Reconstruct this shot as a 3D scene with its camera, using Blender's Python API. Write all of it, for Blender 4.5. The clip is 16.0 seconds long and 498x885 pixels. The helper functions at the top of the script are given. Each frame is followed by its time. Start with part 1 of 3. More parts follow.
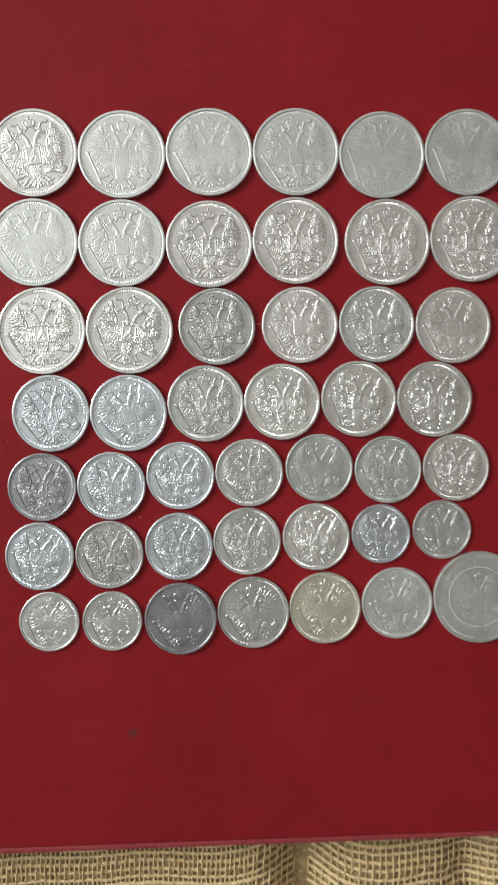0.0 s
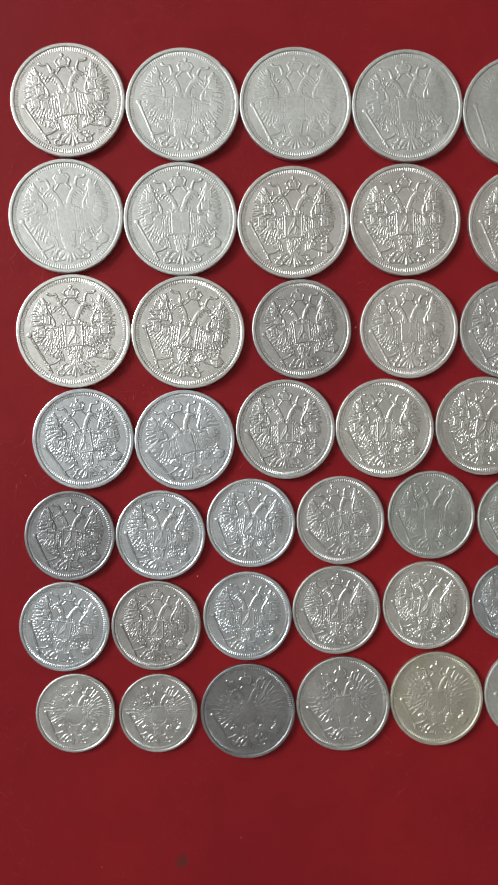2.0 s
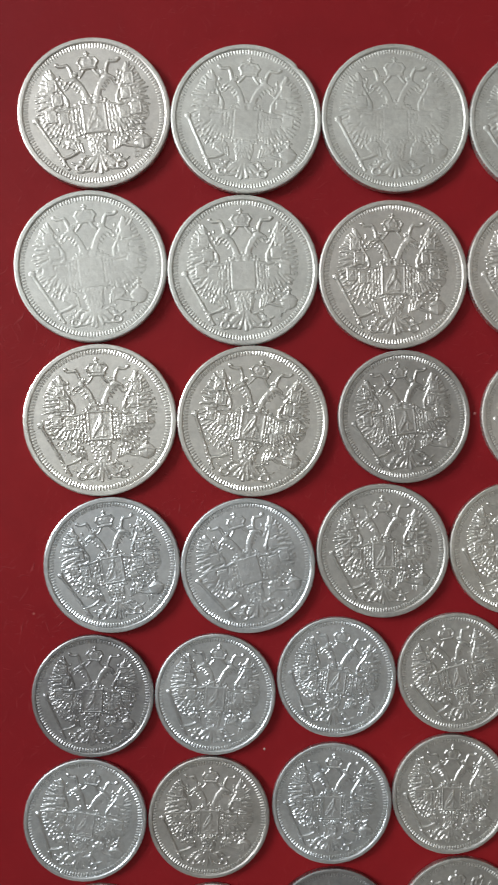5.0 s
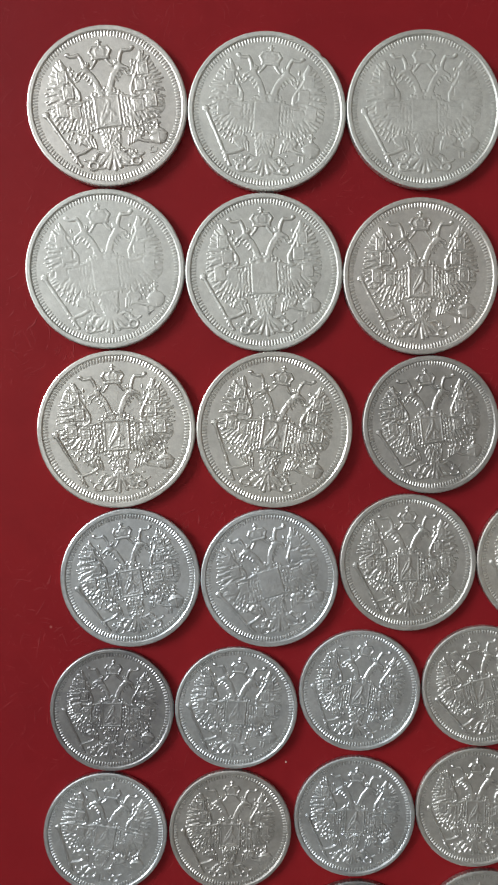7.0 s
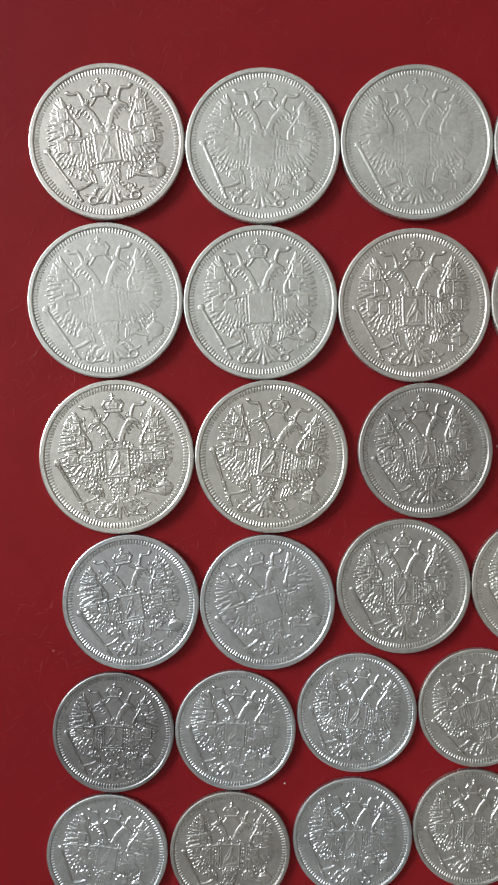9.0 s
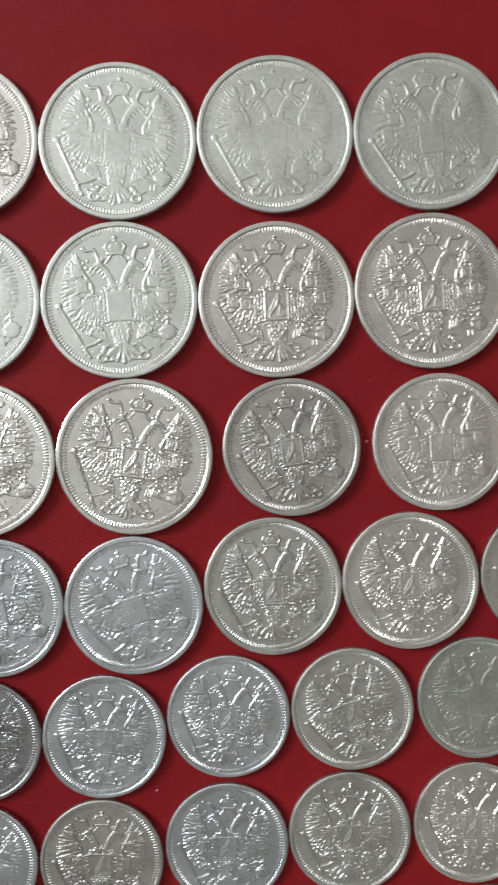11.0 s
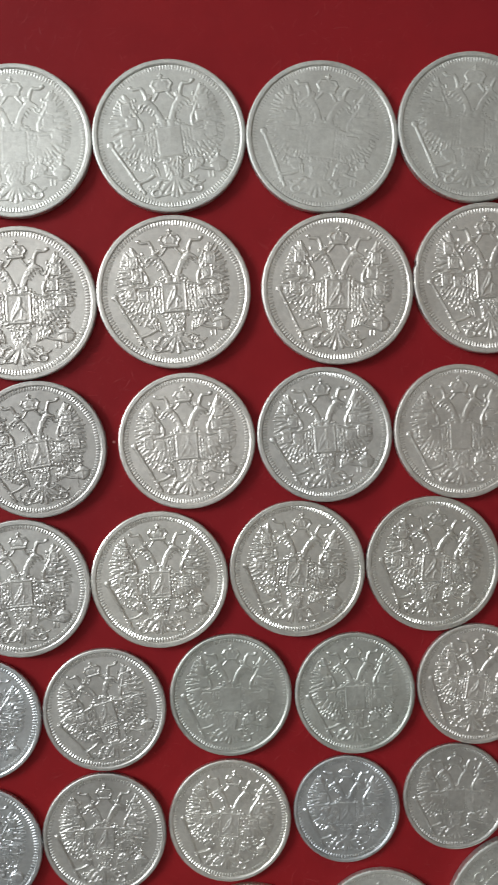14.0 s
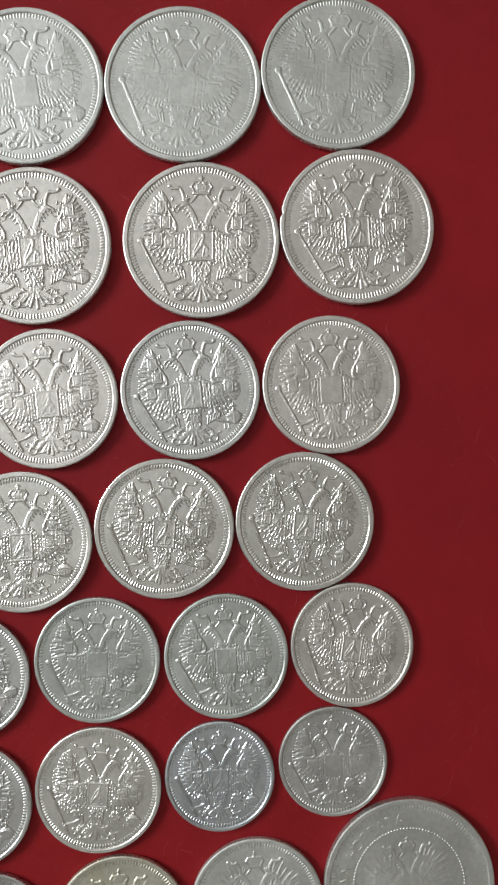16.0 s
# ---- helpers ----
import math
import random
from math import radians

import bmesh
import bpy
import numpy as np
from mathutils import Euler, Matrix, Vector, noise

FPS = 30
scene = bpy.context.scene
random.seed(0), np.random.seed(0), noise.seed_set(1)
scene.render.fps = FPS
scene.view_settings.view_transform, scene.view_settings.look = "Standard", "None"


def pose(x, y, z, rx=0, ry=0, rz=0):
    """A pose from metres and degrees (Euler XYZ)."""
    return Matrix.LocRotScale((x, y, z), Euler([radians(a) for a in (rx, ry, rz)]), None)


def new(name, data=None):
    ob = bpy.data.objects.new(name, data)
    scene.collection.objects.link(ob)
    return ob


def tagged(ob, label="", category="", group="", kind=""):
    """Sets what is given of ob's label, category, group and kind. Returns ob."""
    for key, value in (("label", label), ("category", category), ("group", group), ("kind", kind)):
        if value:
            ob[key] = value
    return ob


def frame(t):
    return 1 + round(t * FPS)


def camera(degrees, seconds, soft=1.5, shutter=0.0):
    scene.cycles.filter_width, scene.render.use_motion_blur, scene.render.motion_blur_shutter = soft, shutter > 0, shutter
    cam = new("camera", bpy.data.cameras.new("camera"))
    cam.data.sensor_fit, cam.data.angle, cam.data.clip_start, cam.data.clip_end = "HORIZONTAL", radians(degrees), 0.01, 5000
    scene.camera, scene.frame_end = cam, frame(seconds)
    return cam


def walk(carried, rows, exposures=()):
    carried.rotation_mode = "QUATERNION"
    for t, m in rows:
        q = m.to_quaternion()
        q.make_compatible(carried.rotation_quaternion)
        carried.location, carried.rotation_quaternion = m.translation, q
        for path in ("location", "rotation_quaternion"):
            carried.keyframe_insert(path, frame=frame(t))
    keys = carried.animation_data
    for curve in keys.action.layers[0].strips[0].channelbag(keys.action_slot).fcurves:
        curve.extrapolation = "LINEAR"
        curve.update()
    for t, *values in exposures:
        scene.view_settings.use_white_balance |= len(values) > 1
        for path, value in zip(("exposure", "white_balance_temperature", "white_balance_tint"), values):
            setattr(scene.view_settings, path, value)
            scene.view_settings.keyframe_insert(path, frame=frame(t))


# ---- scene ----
FOV = 38.0
cam = camera(FOV, 16.0, soft=1.9, shutter=0.5)
# seconds, place in millimetres, turn in degrees
PATH_MM = [
    (0.0, -8.72, 6.68, 186.4, -1.591, -2.091, -0.865),
    (0.5, -15.7, 9.53, 173.66, -1.007, -2.081, -0.376),
    (1.0, -19.83, 10.19, 162.1, -0.255, -1.504, -0.062),
    (1.5, -24.91, 10.85, 149.32, 0.061, -1.731, 0.15),
    (2.0, -25.76, 9.83, 142.34, -0.358, -2.293, -0.003),
    (2.5, -27.82, 12.4, 139.98, 0.585, -2.268, -0.095),
    (3.0, -30.0, 14.69, 128.86, 0.931, -2.849, -0.701),
    (3.5, -29.93, 16.19, 124.42, 0.8, -2.188, -0.556),
    (4.0, -31.35, 17.43, 120.91, 0.75, -2.482, -0.588),
    (4.5, -34.08, 21.6, 113.11, 1.015, -2.462, -0.447),
    (5.0, -36.83, 25.64, 106.08, 0.886, -2.347, 0.084),
    (5.2, -38.6, 25.04, 107.0, 1.222, -2.596, 0.16),
    (7.3, -38.85, 33.45, 102.35, -1.715, -1.835, -0.137),
    (7.5, -38.38, 34.44, 103.78, -1.501, -2.02, -0.249),
    (8.0, -42.46, 33.46, 104.93, -0.966, -2.458, -0.091),
    (8.2, -41.08, 34.49, 105.3, -1.14, -1.568, -0.081),
    (10.3, -33.0, 33.96, 102.7, -0.752, -1.381, -0.737),
    (10.5, -29.84, 32.79, 102.64, -0.494, -1.707, -0.793),
    (11.0, -18.03, 33.23, 103.11, -0.684, -1.275, -1.523),
    (11.5, -13.65, 31.23, 103.83, -0.1, -1.706, -1.609),
    (12.0, -10.08, 31.19, 104.23, -0.191, -1.277, -1.967),
    (12.5, -4.59, 30.78, 103.85, -0.093, -1.579, -2.335),
    (13.0, 1.51, 30.47, 103.6, 0.245, -1.721, -2.185),
    (13.5, 9.11, 30.48, 104.53, 0.288, -1.875, -2.443),
    (14.0, 16.49, 30.22, 104.89, 0.347, -2.106, -2.778),
    (14.5, 23.05, 30.4, 104.7, 0.57, -1.989, -3.063),
    (15.0, 29.28, 30.23, 103.86, 0.525, -2.229, -3.457),
    (15.5, 34.26, 26.78, 102.96, 0.507, -2.176, -3.658),
    (16.0, 35.24, 22.42, 102.47, 0.717, -2.09, -3.77),
]
walk(cam, [(t, pose(x / 1000, y / 1000, (z - 0.27) / 1000, rx, ry, rz)) for t, x, y, z, rx, ry, rz in PATH_MM],
     exposures=[(0.0, 0.13), (2.5, 0.08), (7.5, 0.0), (16.0, 0.0)])

# ---- light: an overcast sky, a window up and to the left of the coins ----
world = bpy.data.worlds.new("sky")
scene.world = world
world.use_nodes = True
wn = world.node_tree.nodes
sky = wn.new("ShaderNodeTexSky")
sky.sky_type, sky.sun_disc = "NISHITA", False
sky.sun_elevation, sky.sun_rotation = radians(35), radians(-60)
world.node_tree.links.new(sky.outputs[0], wn["Background"].inputs[0])
wn["Background"].inputs[1].default_value = 0.1

WIN = dict(x=-1.8, y0=0.40, y1=1.10, z0=0.72, z1=1.52)
lamp = bpy.data.lights.new("window_light", "AREA")
lamp.shape, lamp.size, lamp.size_y = "RECTANGLE", WIN["z1"] - WIN["z0"], WIN["y1"] - WIN["y0"]
lamp.energy, lamp.color = 51.5, (0.965, 1.0, 1.02)
lob = new("window_light", lamp)
lob.matrix_world = pose(WIN["x"] + 0.02, (WIN["y0"] + WIN["y1"]) / 2, (WIN["z0"] + WIN["z1"]) / 2, 0, -90, 0)


# ---- materials ----
def nodes_of(name):
    m = bpy.data.materials.new(name)
    m.use_nodes = True
    nt = m.node_tree
    return m, nt, nt.nodes["Principled BSDF"]


def add_node(nt, kind, ins=(), **props):
    n = nt.nodes.new("ShaderNode" + kind)
    for k, v in props.items():
        if k == "operation":
            n.operation = v
        elif k == "blend_type":
            n.blend_type = v
        elif k == "data_type":
            n.data_type = v
        elif k == "feature":
            n.feature = v
    for i, v in ins:
        if hasattr(v, "links"):
            nt.links.new(v, n.inputs[i])
        else:
            n.inputs[i].default_value = v
    return n


def noise_of(nt, vec, scale, detail=3.0, rough=0.55):
    return add_node(nt, "TexNoise", [("Vector", vec), ("Scale", scale), ("Detail", detail), ("Roughness", rough)])


def ramp_of(nt, fac, stops):
    r = add_node(nt, "ValToRGB", [("Fac", fac)])
    e = r.color_ramp.elements
    e[0].position, e[0].color = stops[0][0], (*stops[0][1], 1)
    e[1].position, e[1].color = stops[-1][0], (*stops[-1][1], 1)
    for p, c in stops[1:-1]:
        x = e.new(p)
        x.color = (*c, 1)
    return r


def grey(v):
    return (v, v, v)


def mix_of(nt, fac, a, b):
    n = add_node(nt, "Mix", data_type="RGBA")
    for i, v in ((0, fac), (6, a), (7, b)):
        if hasattr(v, "links"):
            nt.links.new(v, n.inputs[i])
        else:
            n.inputs[i].default_value = v if i == 0 else (*v, 1)
    return n.outputs[2]


def bump_of(nt, height, strength, dist, normal=None):
    b = add_node(nt, "Bump", [("Height", height), ("Strength", strength), ("Distance", dist)])
    if normal:
        nt.links.new(normal, b.inputs["Normal"])
    return b.outputs[0]


def silver(name, tone, rough, patina, dark, seed):
    """Old struck silver: cloudy tone, dark tarnish of some strength in blotches, fine hairlines."""
    m, nt, p = nodes_of(name)
    tc = add_node(nt, "TexCoord")
    mp = add_node(nt, "Mapping", [("Vector", tc.outputs["Object"]), ("Location", (seed * 0.13, seed * 0.07, 0))])
    v = mp.outputs[0]
    cloud = noise_of(nt, v, 170, 4).outputs[0]
    fine = noise_of(nt, v, 1600, 4, 0.65).outputs[0]
    base = mix_of(nt, ramp_of(nt, cloud, [(0.32, grey(0)), (0.68, grey(1))]).outputs[0], tuple(c * 0.88 for c in tone), tone)
    blot = ramp_of(nt, noise_of(nt, v, 260, 5, 0.65).outputs[0], [(0.5, grey(0)), (0.75, grey(1))]).outputs[0]
    k = add_node(nt, "Math", [(0, blot), (1, patina)], operation="MULTIPLY").outputs[0]
    base = mix_of(nt, k, base, dark)
    grain = ramp_of(nt, fine, [(0.35, grey(0.86)), (0.65, grey(1))]).outputs[0]
    mul = add_node(nt, "Mix", [(0, 1.0), (6, base), (7, grain)], data_type="RGBA", blend_type="MULTIPLY")
    nt.links.new(mul.outputs[2], p.inputs["Base Color"])
    p.inputs["Metallic"].default_value = 1.0
    rr = add_node(nt, "MapRange", [(0, cloud), (1, 0.3), (2, 0.7), (3, rough - 0.05), (4, rough + 0.08)])
    nt.links.new(rr.outputs[0], p.inputs["Roughness"])
    ht = add_node(nt, "Mapping", [("Vector", v), ("Rotation", (0, 0, 0.6 + seed))])
    hair = add_node(nt, "Mapping", [("Vector", ht.outputs[0]), ("Scale", (300, 4200, 300))])
    hl = noise_of(nt, hair.outputs[0], 1.0, 2).outputs[0]
    n1 = bump_of(nt, cloud, 0.35, 0.00025)
    n2 = bump_of(nt, fine, 0.30, 0.00005, n1)
    n3 = bump_of(nt, hl, 0.12, 0.00003, n2)
    nt.links.new(n3, p.inputs["Normal"])
    return m


def leather():
    m, nt, p = nodes_of("red_leather")
    tc = add_node(nt, "TexCoord")
    v = tc.outputs["Object"]
    big = noise_of(nt, v, 14, 3).outputs[0]
    mid = noise_of(nt, v, 130, 4).outputs[0]
    base = mix_of(nt, ramp_of(nt, big, [(0.3, grey(0)), (0.7, grey(1))]).outputs[0], (0.200, 0.0085, 0.0135), (0.262, 0.0115, 0.0145))
    base = mix_of(nt, ramp_of(nt, mid, [(0.45, grey(0)), (0.8, grey(0.5))]).outputs[0], base, (0.19, 0.0075, 0.0105))
    # scuffs: faint bent scratches in several directions, gathered in patches
    patch = ramp_of(nt, noise_of(nt, v, 38, 2).outputs[0], [(0.42, grey(0.08)), (0.62, grey(1))]).outputs[0]
    wav = add_node(nt, "VectorMath", [(0, noise_of(nt, v, 120, 2).outputs[1]), (1, (0.006, 0.006, 0.0))], operation="MULTIPLY").outputs[0]
    vb = add_node(nt, "VectorMath", [(0, v), (1, wav)], operation="ADD").outputs[0]
    out = None
    for ang, sx, sy in ((1.25, 260, 2300), (-0.95, 320, 2600), (2.2, 220, 1900), (0.2, 420, 2600)):
        tu = add_node(nt, "Mapping", [("Vector", vb), ("Rotation", (0, 0, ang))])
        mp = add_node(nt, "Mapping", [("Vector", tu.outputs[0]), ("Scale", (sx, sy, 300))])
        s = ramp_of(nt, noise_of(nt, mp.outputs[0], 1.0, 3, 0.6).outputs[0], [(0.64, grey(0)), (0.76, grey(1))]).outputs[0]
        out = s if out is None else add_node(nt, "Math", [(0, out), (1, s)], operation="MAXIMUM").outputs[0]
    scuff = add_node(nt, "Math", [(0, out), (1, patch)], operation="MULTIPLY").outputs[0]
    half = add_node(nt, "Math", [(0, scuff), (1, 0.34)], operation="MULTIPLY").outputs[0]
    base = mix_of(nt, half, base, (0.40, 0.085, 0.085))
    # pale dust specks
    vo = add_node(nt, "TexVoronoi", [("Vector", v), ("Scale", 95.0)])
    speck = ramp_of(nt, vo.outputs["Distance"], [(0.010, grey(0.45)), (0.022, grey(0))]).outputs[0]
    base = mix_of(nt, speck, base, (0.5, 0.2, 0.17))
    # one small dark star-shaped stain
    sp = add_node(nt, "VectorMath", [(0, v), (1, (-0.0333, -0.0734, 0.0))], operation="DISTANCE").outputs["Value"]
    wob = noise_of(nt, v, 900, 2).outputs[0]
    sw = add_node(nt, "MapRange", [(0, sp), (1, 0.0003), (2, 0.0023), (3, 1.0), (4, 0.0)]).outputs[0]
    st = add_node(nt, "Math", [(0, sw), (1, wob)], operation="MULTIPLY").outputs[0]
    stain = ramp_of(nt, st, [(0.2, grey(0)), (0.42, grey(0.75))]).outputs[0]
    base = mix_of(nt, stain, base, (0.075, 0.03, 0.022))
    nt.links.new(base, p.inputs["Base Color"])
    rr = add_node(nt, "MapRange", [(0, mid), (1, 0.3), (2, 0.7), (3, 0.45), (4, 0.6)])
    nt.links.new(rr.outputs[0], p.inputs["Roughness"])
    p.inputs["Specular IOR Level"].default_value = 0.14
    gv = add_node(nt, "TexVoronoi", [("Vector", v), ("Scale", 1500.0)], feature="SMOOTH_F1")
    n1 = bump_of(nt, noise_of(nt, v, 70, 3).outputs[0], 0.25, 0.0008)
    n2 = bump_of(nt, gv.outputs["Distance"], 0.16, 0.00007, n1)
    n3 = bump_of(nt, scuff, 0.5, 0.0001, n2)
    nt.links.new(n3, p.inputs["Normal"])
    return m


def plain(name, tone, rough=0.6, scale=40.0, amount=0.12, bump=0.0005):
    m, nt, p = nodes_of(name)
    tc = add_node(nt, "TexCoord")
    n = noise_of(nt, tc.outputs["Object"], scale, 4).outputs[0]
    c = mix_of(nt, ramp_of(nt, n, [(0.3, grey(0)), (0.7, grey(1))]).outputs[0], tuple(x * (1 - amount) for x in tone), tuple(min(1, x * (1 + amount)) for x in tone))
    nt.links.new(c, p.inputs["Base Color"])
    p.inputs["Roughness"].default_value = rough
    nt.links.new(bump_of(nt, n, 0.3, bump), p.inputs["Normal"])
    return m


RED = leather()
RED_EDGE = plain("red_leather_edge", (0.27, 0.03, 0.035), 0.42, 900, 0.3, 0.0001)
PAPER = plain("album_paper", (0.62, 0.57, 0.46), 0.85, 300)
WALL = plain("wall_paint", (0.66, 0.66, 0.645), 0.8, 6)
CEIL = plain("ceiling_paint", (0.76, 0.765, 0.76), 0.85, 6)
WOOD = plain("floor_wood", (0.26, 0.16, 0.09), 0.5, 9, 0.3)
# brown of the unseen east wall, added to darken what the coins reflect
DARK_WALL = plain("unseen_brown_wall", (0.35, 0.30, 0.26), 0.55, 7, 0.35)
FRAME = plain("window_paint", (0.8, 0.8, 0.78), 0.4, 20, 0.04)
THREAD = plain("beige_thread", (0.72, 0.54, 0.285), 0.9, 1500, 0.3, 0.0002)
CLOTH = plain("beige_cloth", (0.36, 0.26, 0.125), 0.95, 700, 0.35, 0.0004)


# ---- building helpers ----
def part(name, bm, material, parent=None, label="", smooth=False):
    me = bpy.data.meshes.new(name)
    bm.to_mesh(me)
    bm.free()
    me.materials.append(material)
    if smooth:
        me.polygons.foreach_set("use_smooth", [True] * len(me.polygons))
    ob = new(name, me)
    if parent:
        ob.parent = parent
    return tagged(ob, label) if label else ob


def part_arrays(name, verts, faces, material, parent=None, smooth=True):
    me = bpy.data.meshes.new(name)
    me.from_pydata(verts.tolist() if hasattr(verts, "tolist") else verts, [], faces.tolist() if hasattr(faces, "tolist") else faces)
    me.materials.append(material)
    if smooth:
        me.polygons.foreach_set("use_smooth", np.ones(len(me.polygons), bool))
    me.update()
    ob = new(name, me)
    if parent:
        ob.parent = parent
    return ob


def slab(x0, x1, y0, y1, z0, z1, bevel=0.0, segments=3):
    bm = bmesh.new()
    bmesh.ops.create_cube(bm, size=1, matrix=Matrix.Translation(((x0 + x1) / 2, (y0 + y1) / 2, (z0 + z1) / 2)) @ Matrix.Diagonal((x1 - x0, y1 - y0, z1 - z0, 1)))
    if bevel:
        bmesh.ops.bevel(bm, geom=bm.edges[:], offset=bevel, segments=segments, affect="EDGES", profile=0.5)
    return bm


# ---- the room: unseen, its wall and ceiling tones set the fill light ----
X0, X1, Y0, Y1, Z0, Z1 = -1.8, 2.0, -1.8, 2.2, -0.48, 2.2
tagged(part("floor", slab(X0 - .2, X1 + .2, Y0 - .2, Y1 + .2, Z0 - .1, Z0), WOOD), "brown wooden floor of the room", "floor", kind="structure")
tagged(part("ceiling", slab(X0 - .2, X1 + .2, Y0 - .2, Y1 + .2, Z1, Z1 + .1), CEIL), "plain pale painted ceiling", "ceiling", kind="structure")
# east wall is an unseen addition, darker so east-facing relief slopes reflect less light
for nm, b in (("wall_east", (X1, X1 + .15, Y0, Y1, Z0, Z1)), ("wall_north", (X0 - .15, X1 + .15, Y1, Y1 + .15, Z0, Z1)), ("wall_south", (X0 - .15, X1 + .15, Y0 - .15, Y0, Z0, Z1))):
    dark = nm == "wall_east"
    tagged(part(nm, slab(*b), DARK_WALL if dark else WALL), "unseen brown wall added to keep reflections from the east dark" if dark else "plain pale painted wall", "wall", kind="structure")
west = tagged(new("wall_west"), "plain pale painted wall with a window opening", "wall", kind="structure")
for b in ((X0 - .15, X0, Y0, WIN["y0"], Z0, Z1), (X0 - .15, X0, WIN["y1"], Y1, Z0, Z1), (X0 - .15, X0, WIN["y0"], WIN["y1"], Z0, WIN["z0"]), (X0 - .15, X0, WIN["y0"], WIN["y1"], WIN["z1"], Z1)):
    part("wall_panel", slab(*b), WALL, west)
win = tagged(new("window_1"), "white painted window frame in the wall", "window", kind="structure")
for b in ((X0 - .12, X0 - .06, WIN["y0"], WIN["y0"] + .05, WIN["z0"], WIN["z1"]), (X0 - .12, X0 - .06, WIN["y1"] - .05, WIN["y1"], WIN["z0"], WIN["z1"]),
          (X0 - .12, X0 - .06, WIN["y0"] + .05, WIN["y1"] - .05, WIN["z0"], WIN["z0"] + .05), (X0 - .12, X0 - .06, WIN["y0"] + .05, WIN["y1"] - .05, WIN["z1"] - .05, WIN["z1"])):
    part("window_frame", slab(*b, bevel=0.006), FRAME, win)

# ---- the couch: a cushion with a loose woven cover that dips and folds in front of the album ----
ALBUM_T = 0.016


def cloth_z(x, y):
    """Height of the cloth, in metres, of places in metres."""
    z = -ALBUM_T - 0.0005 + 0 * x
    front = np.clip((-0.1042 - y) / 0.006, 0, 1)
    z = z - front * (0.0015 + 0.009 * np.exp(-((x - 0.0125) / 0.008) ** 2) + 0.004 * np.exp(-((x - 0.061) / 0.006) ** 2))
    z = z + front * (0.0022 * np.exp(-((x - 0.036) / 0.012) ** 2) + 0.001 * np.sin(x * 55 + y * 90))
    return z


couch = tagged(new("couch"), "couch seat under a beige open-weave cover", "couch")
part("seat_base", slab(-0.95, 0.95, -0.5, 0.5, Z0, -0.16, 0.02), CLOTH, couch)
part("cushion", slab(-0.95, 0.95, -0.5, 0.5, -0.159, -0.0252, 0.03, 5), CLOTH, couch, smooth=True)
# sheet just under the threads, a darker beige than they are, showing in the gaps
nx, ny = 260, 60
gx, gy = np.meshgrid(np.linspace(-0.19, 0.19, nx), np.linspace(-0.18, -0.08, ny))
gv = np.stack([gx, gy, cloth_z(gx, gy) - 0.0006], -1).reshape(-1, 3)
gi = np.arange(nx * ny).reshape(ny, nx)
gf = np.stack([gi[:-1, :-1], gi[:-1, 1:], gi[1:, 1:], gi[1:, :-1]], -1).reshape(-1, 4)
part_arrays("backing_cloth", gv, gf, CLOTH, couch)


def tube(points, w, h, sides=6):
    """A flat thread along points (n x 3), w wide and h thick."""
    p = np.asarray(points)
    d = np.gradient(p, axis=0)
    side = np.stack([-d[:, 1], d[:, 0], 0 * d[:, 0]], 1)
    side /= np.linalg.norm(side, axis=1)[:, None] + 1e-12
    rings = []
    for k in range(sides):
        a = 2 * math.pi * k / sides
        rings.append(p + side * (math.cos(a) * w / 2) + np.array([0, 0, math.sin(a) * h / 2]))
    v = np.stack(rings, 1).reshape(-1, 3)
    n = len(p)
    i = np.arange(n - 1)[:, None] * sides + np.arange(sides)[None]
    j = np.arange(n - 1)[:, None] * sides + (np.arange(sides)[None] + 1) % sides
    return v, np.stack([i, j, j + sides, i + sides], -1).reshape(-1, 4)


def bend(x, y):
    """Rows of the weave sag into the folds and slope away beyond them."""
    return y + 0.0024 * np.exp(-((x - 0.010) / 0.013) ** 2) - 0.10 * np.clip(x - 0.012, 0, 1) + 1.4 * np.clip(x - 0.02, 0, 0.06) ** 2 - 0.035 * np.clip(-0.035 - x, 0, 1) + 0.0004 * np.sin(x * 160)


rng = np.random.default_rng(4)
tv, tf, off = [], [], 0
PX, PY = 0.00195, 0.0023
for r in range(15):
    y0 = -0.1022 - r * PY
    xs = np.arange(-0.085, 0.085, 0.0005)
    ys = bend(xs, y0 + 0.00012 * np.interp(xs, np.linspace(-0.09, 0.09, 40), rng.normal(size=40)))
    zs = cloth_z(xs, ys) + 0.00012 * np.sin(np.pi * xs / PX + math.pi * r)
    wd = 0.00125 if r % 3 else 0.0010
    v, f = tube(np.stack([xs, ys, zs], 1), wd, 0.0006)
    tv.append(v), tf.append(f + off)
    off += len(v)
c = 0
x = -0.084
while x < 0.084:
    ys0 = np.arange(-0.139, -0.1012, 0.0003)
    xs = x + 0.00012 * np.interp(ys0, np.linspace(-0.145, -0.095, 20), rng.normal(size=20)) + 0.05 * (ys0 + 0.104)
    ys = bend(xs, ys0)
    zs = cloth_z(xs, ys) + 0.00048 * np.sin(np.pi * (ys0 + 0.1022) / PY * 0.5 + math.pi * (c % 2) * 0.5) + 0.00015
    v, f = tube(np.stack([xs, ys, zs], 1), 0.00044 + 0.00008 * rng.random(), 0.0004)
    tv.append(v), tf.append(f + off)
    off += len(v)
    c += 1
    x += PX * (0.9 + 0.2 * rng.random()) * (0.70 if x < 0 else 1.0)
weave = part_arrays("weave", np.concatenate(tv), np.concatenate(tf), THREAD, couch)
tagged(weave, "loose beige open weave of thick and thin threads", kind="stuff")

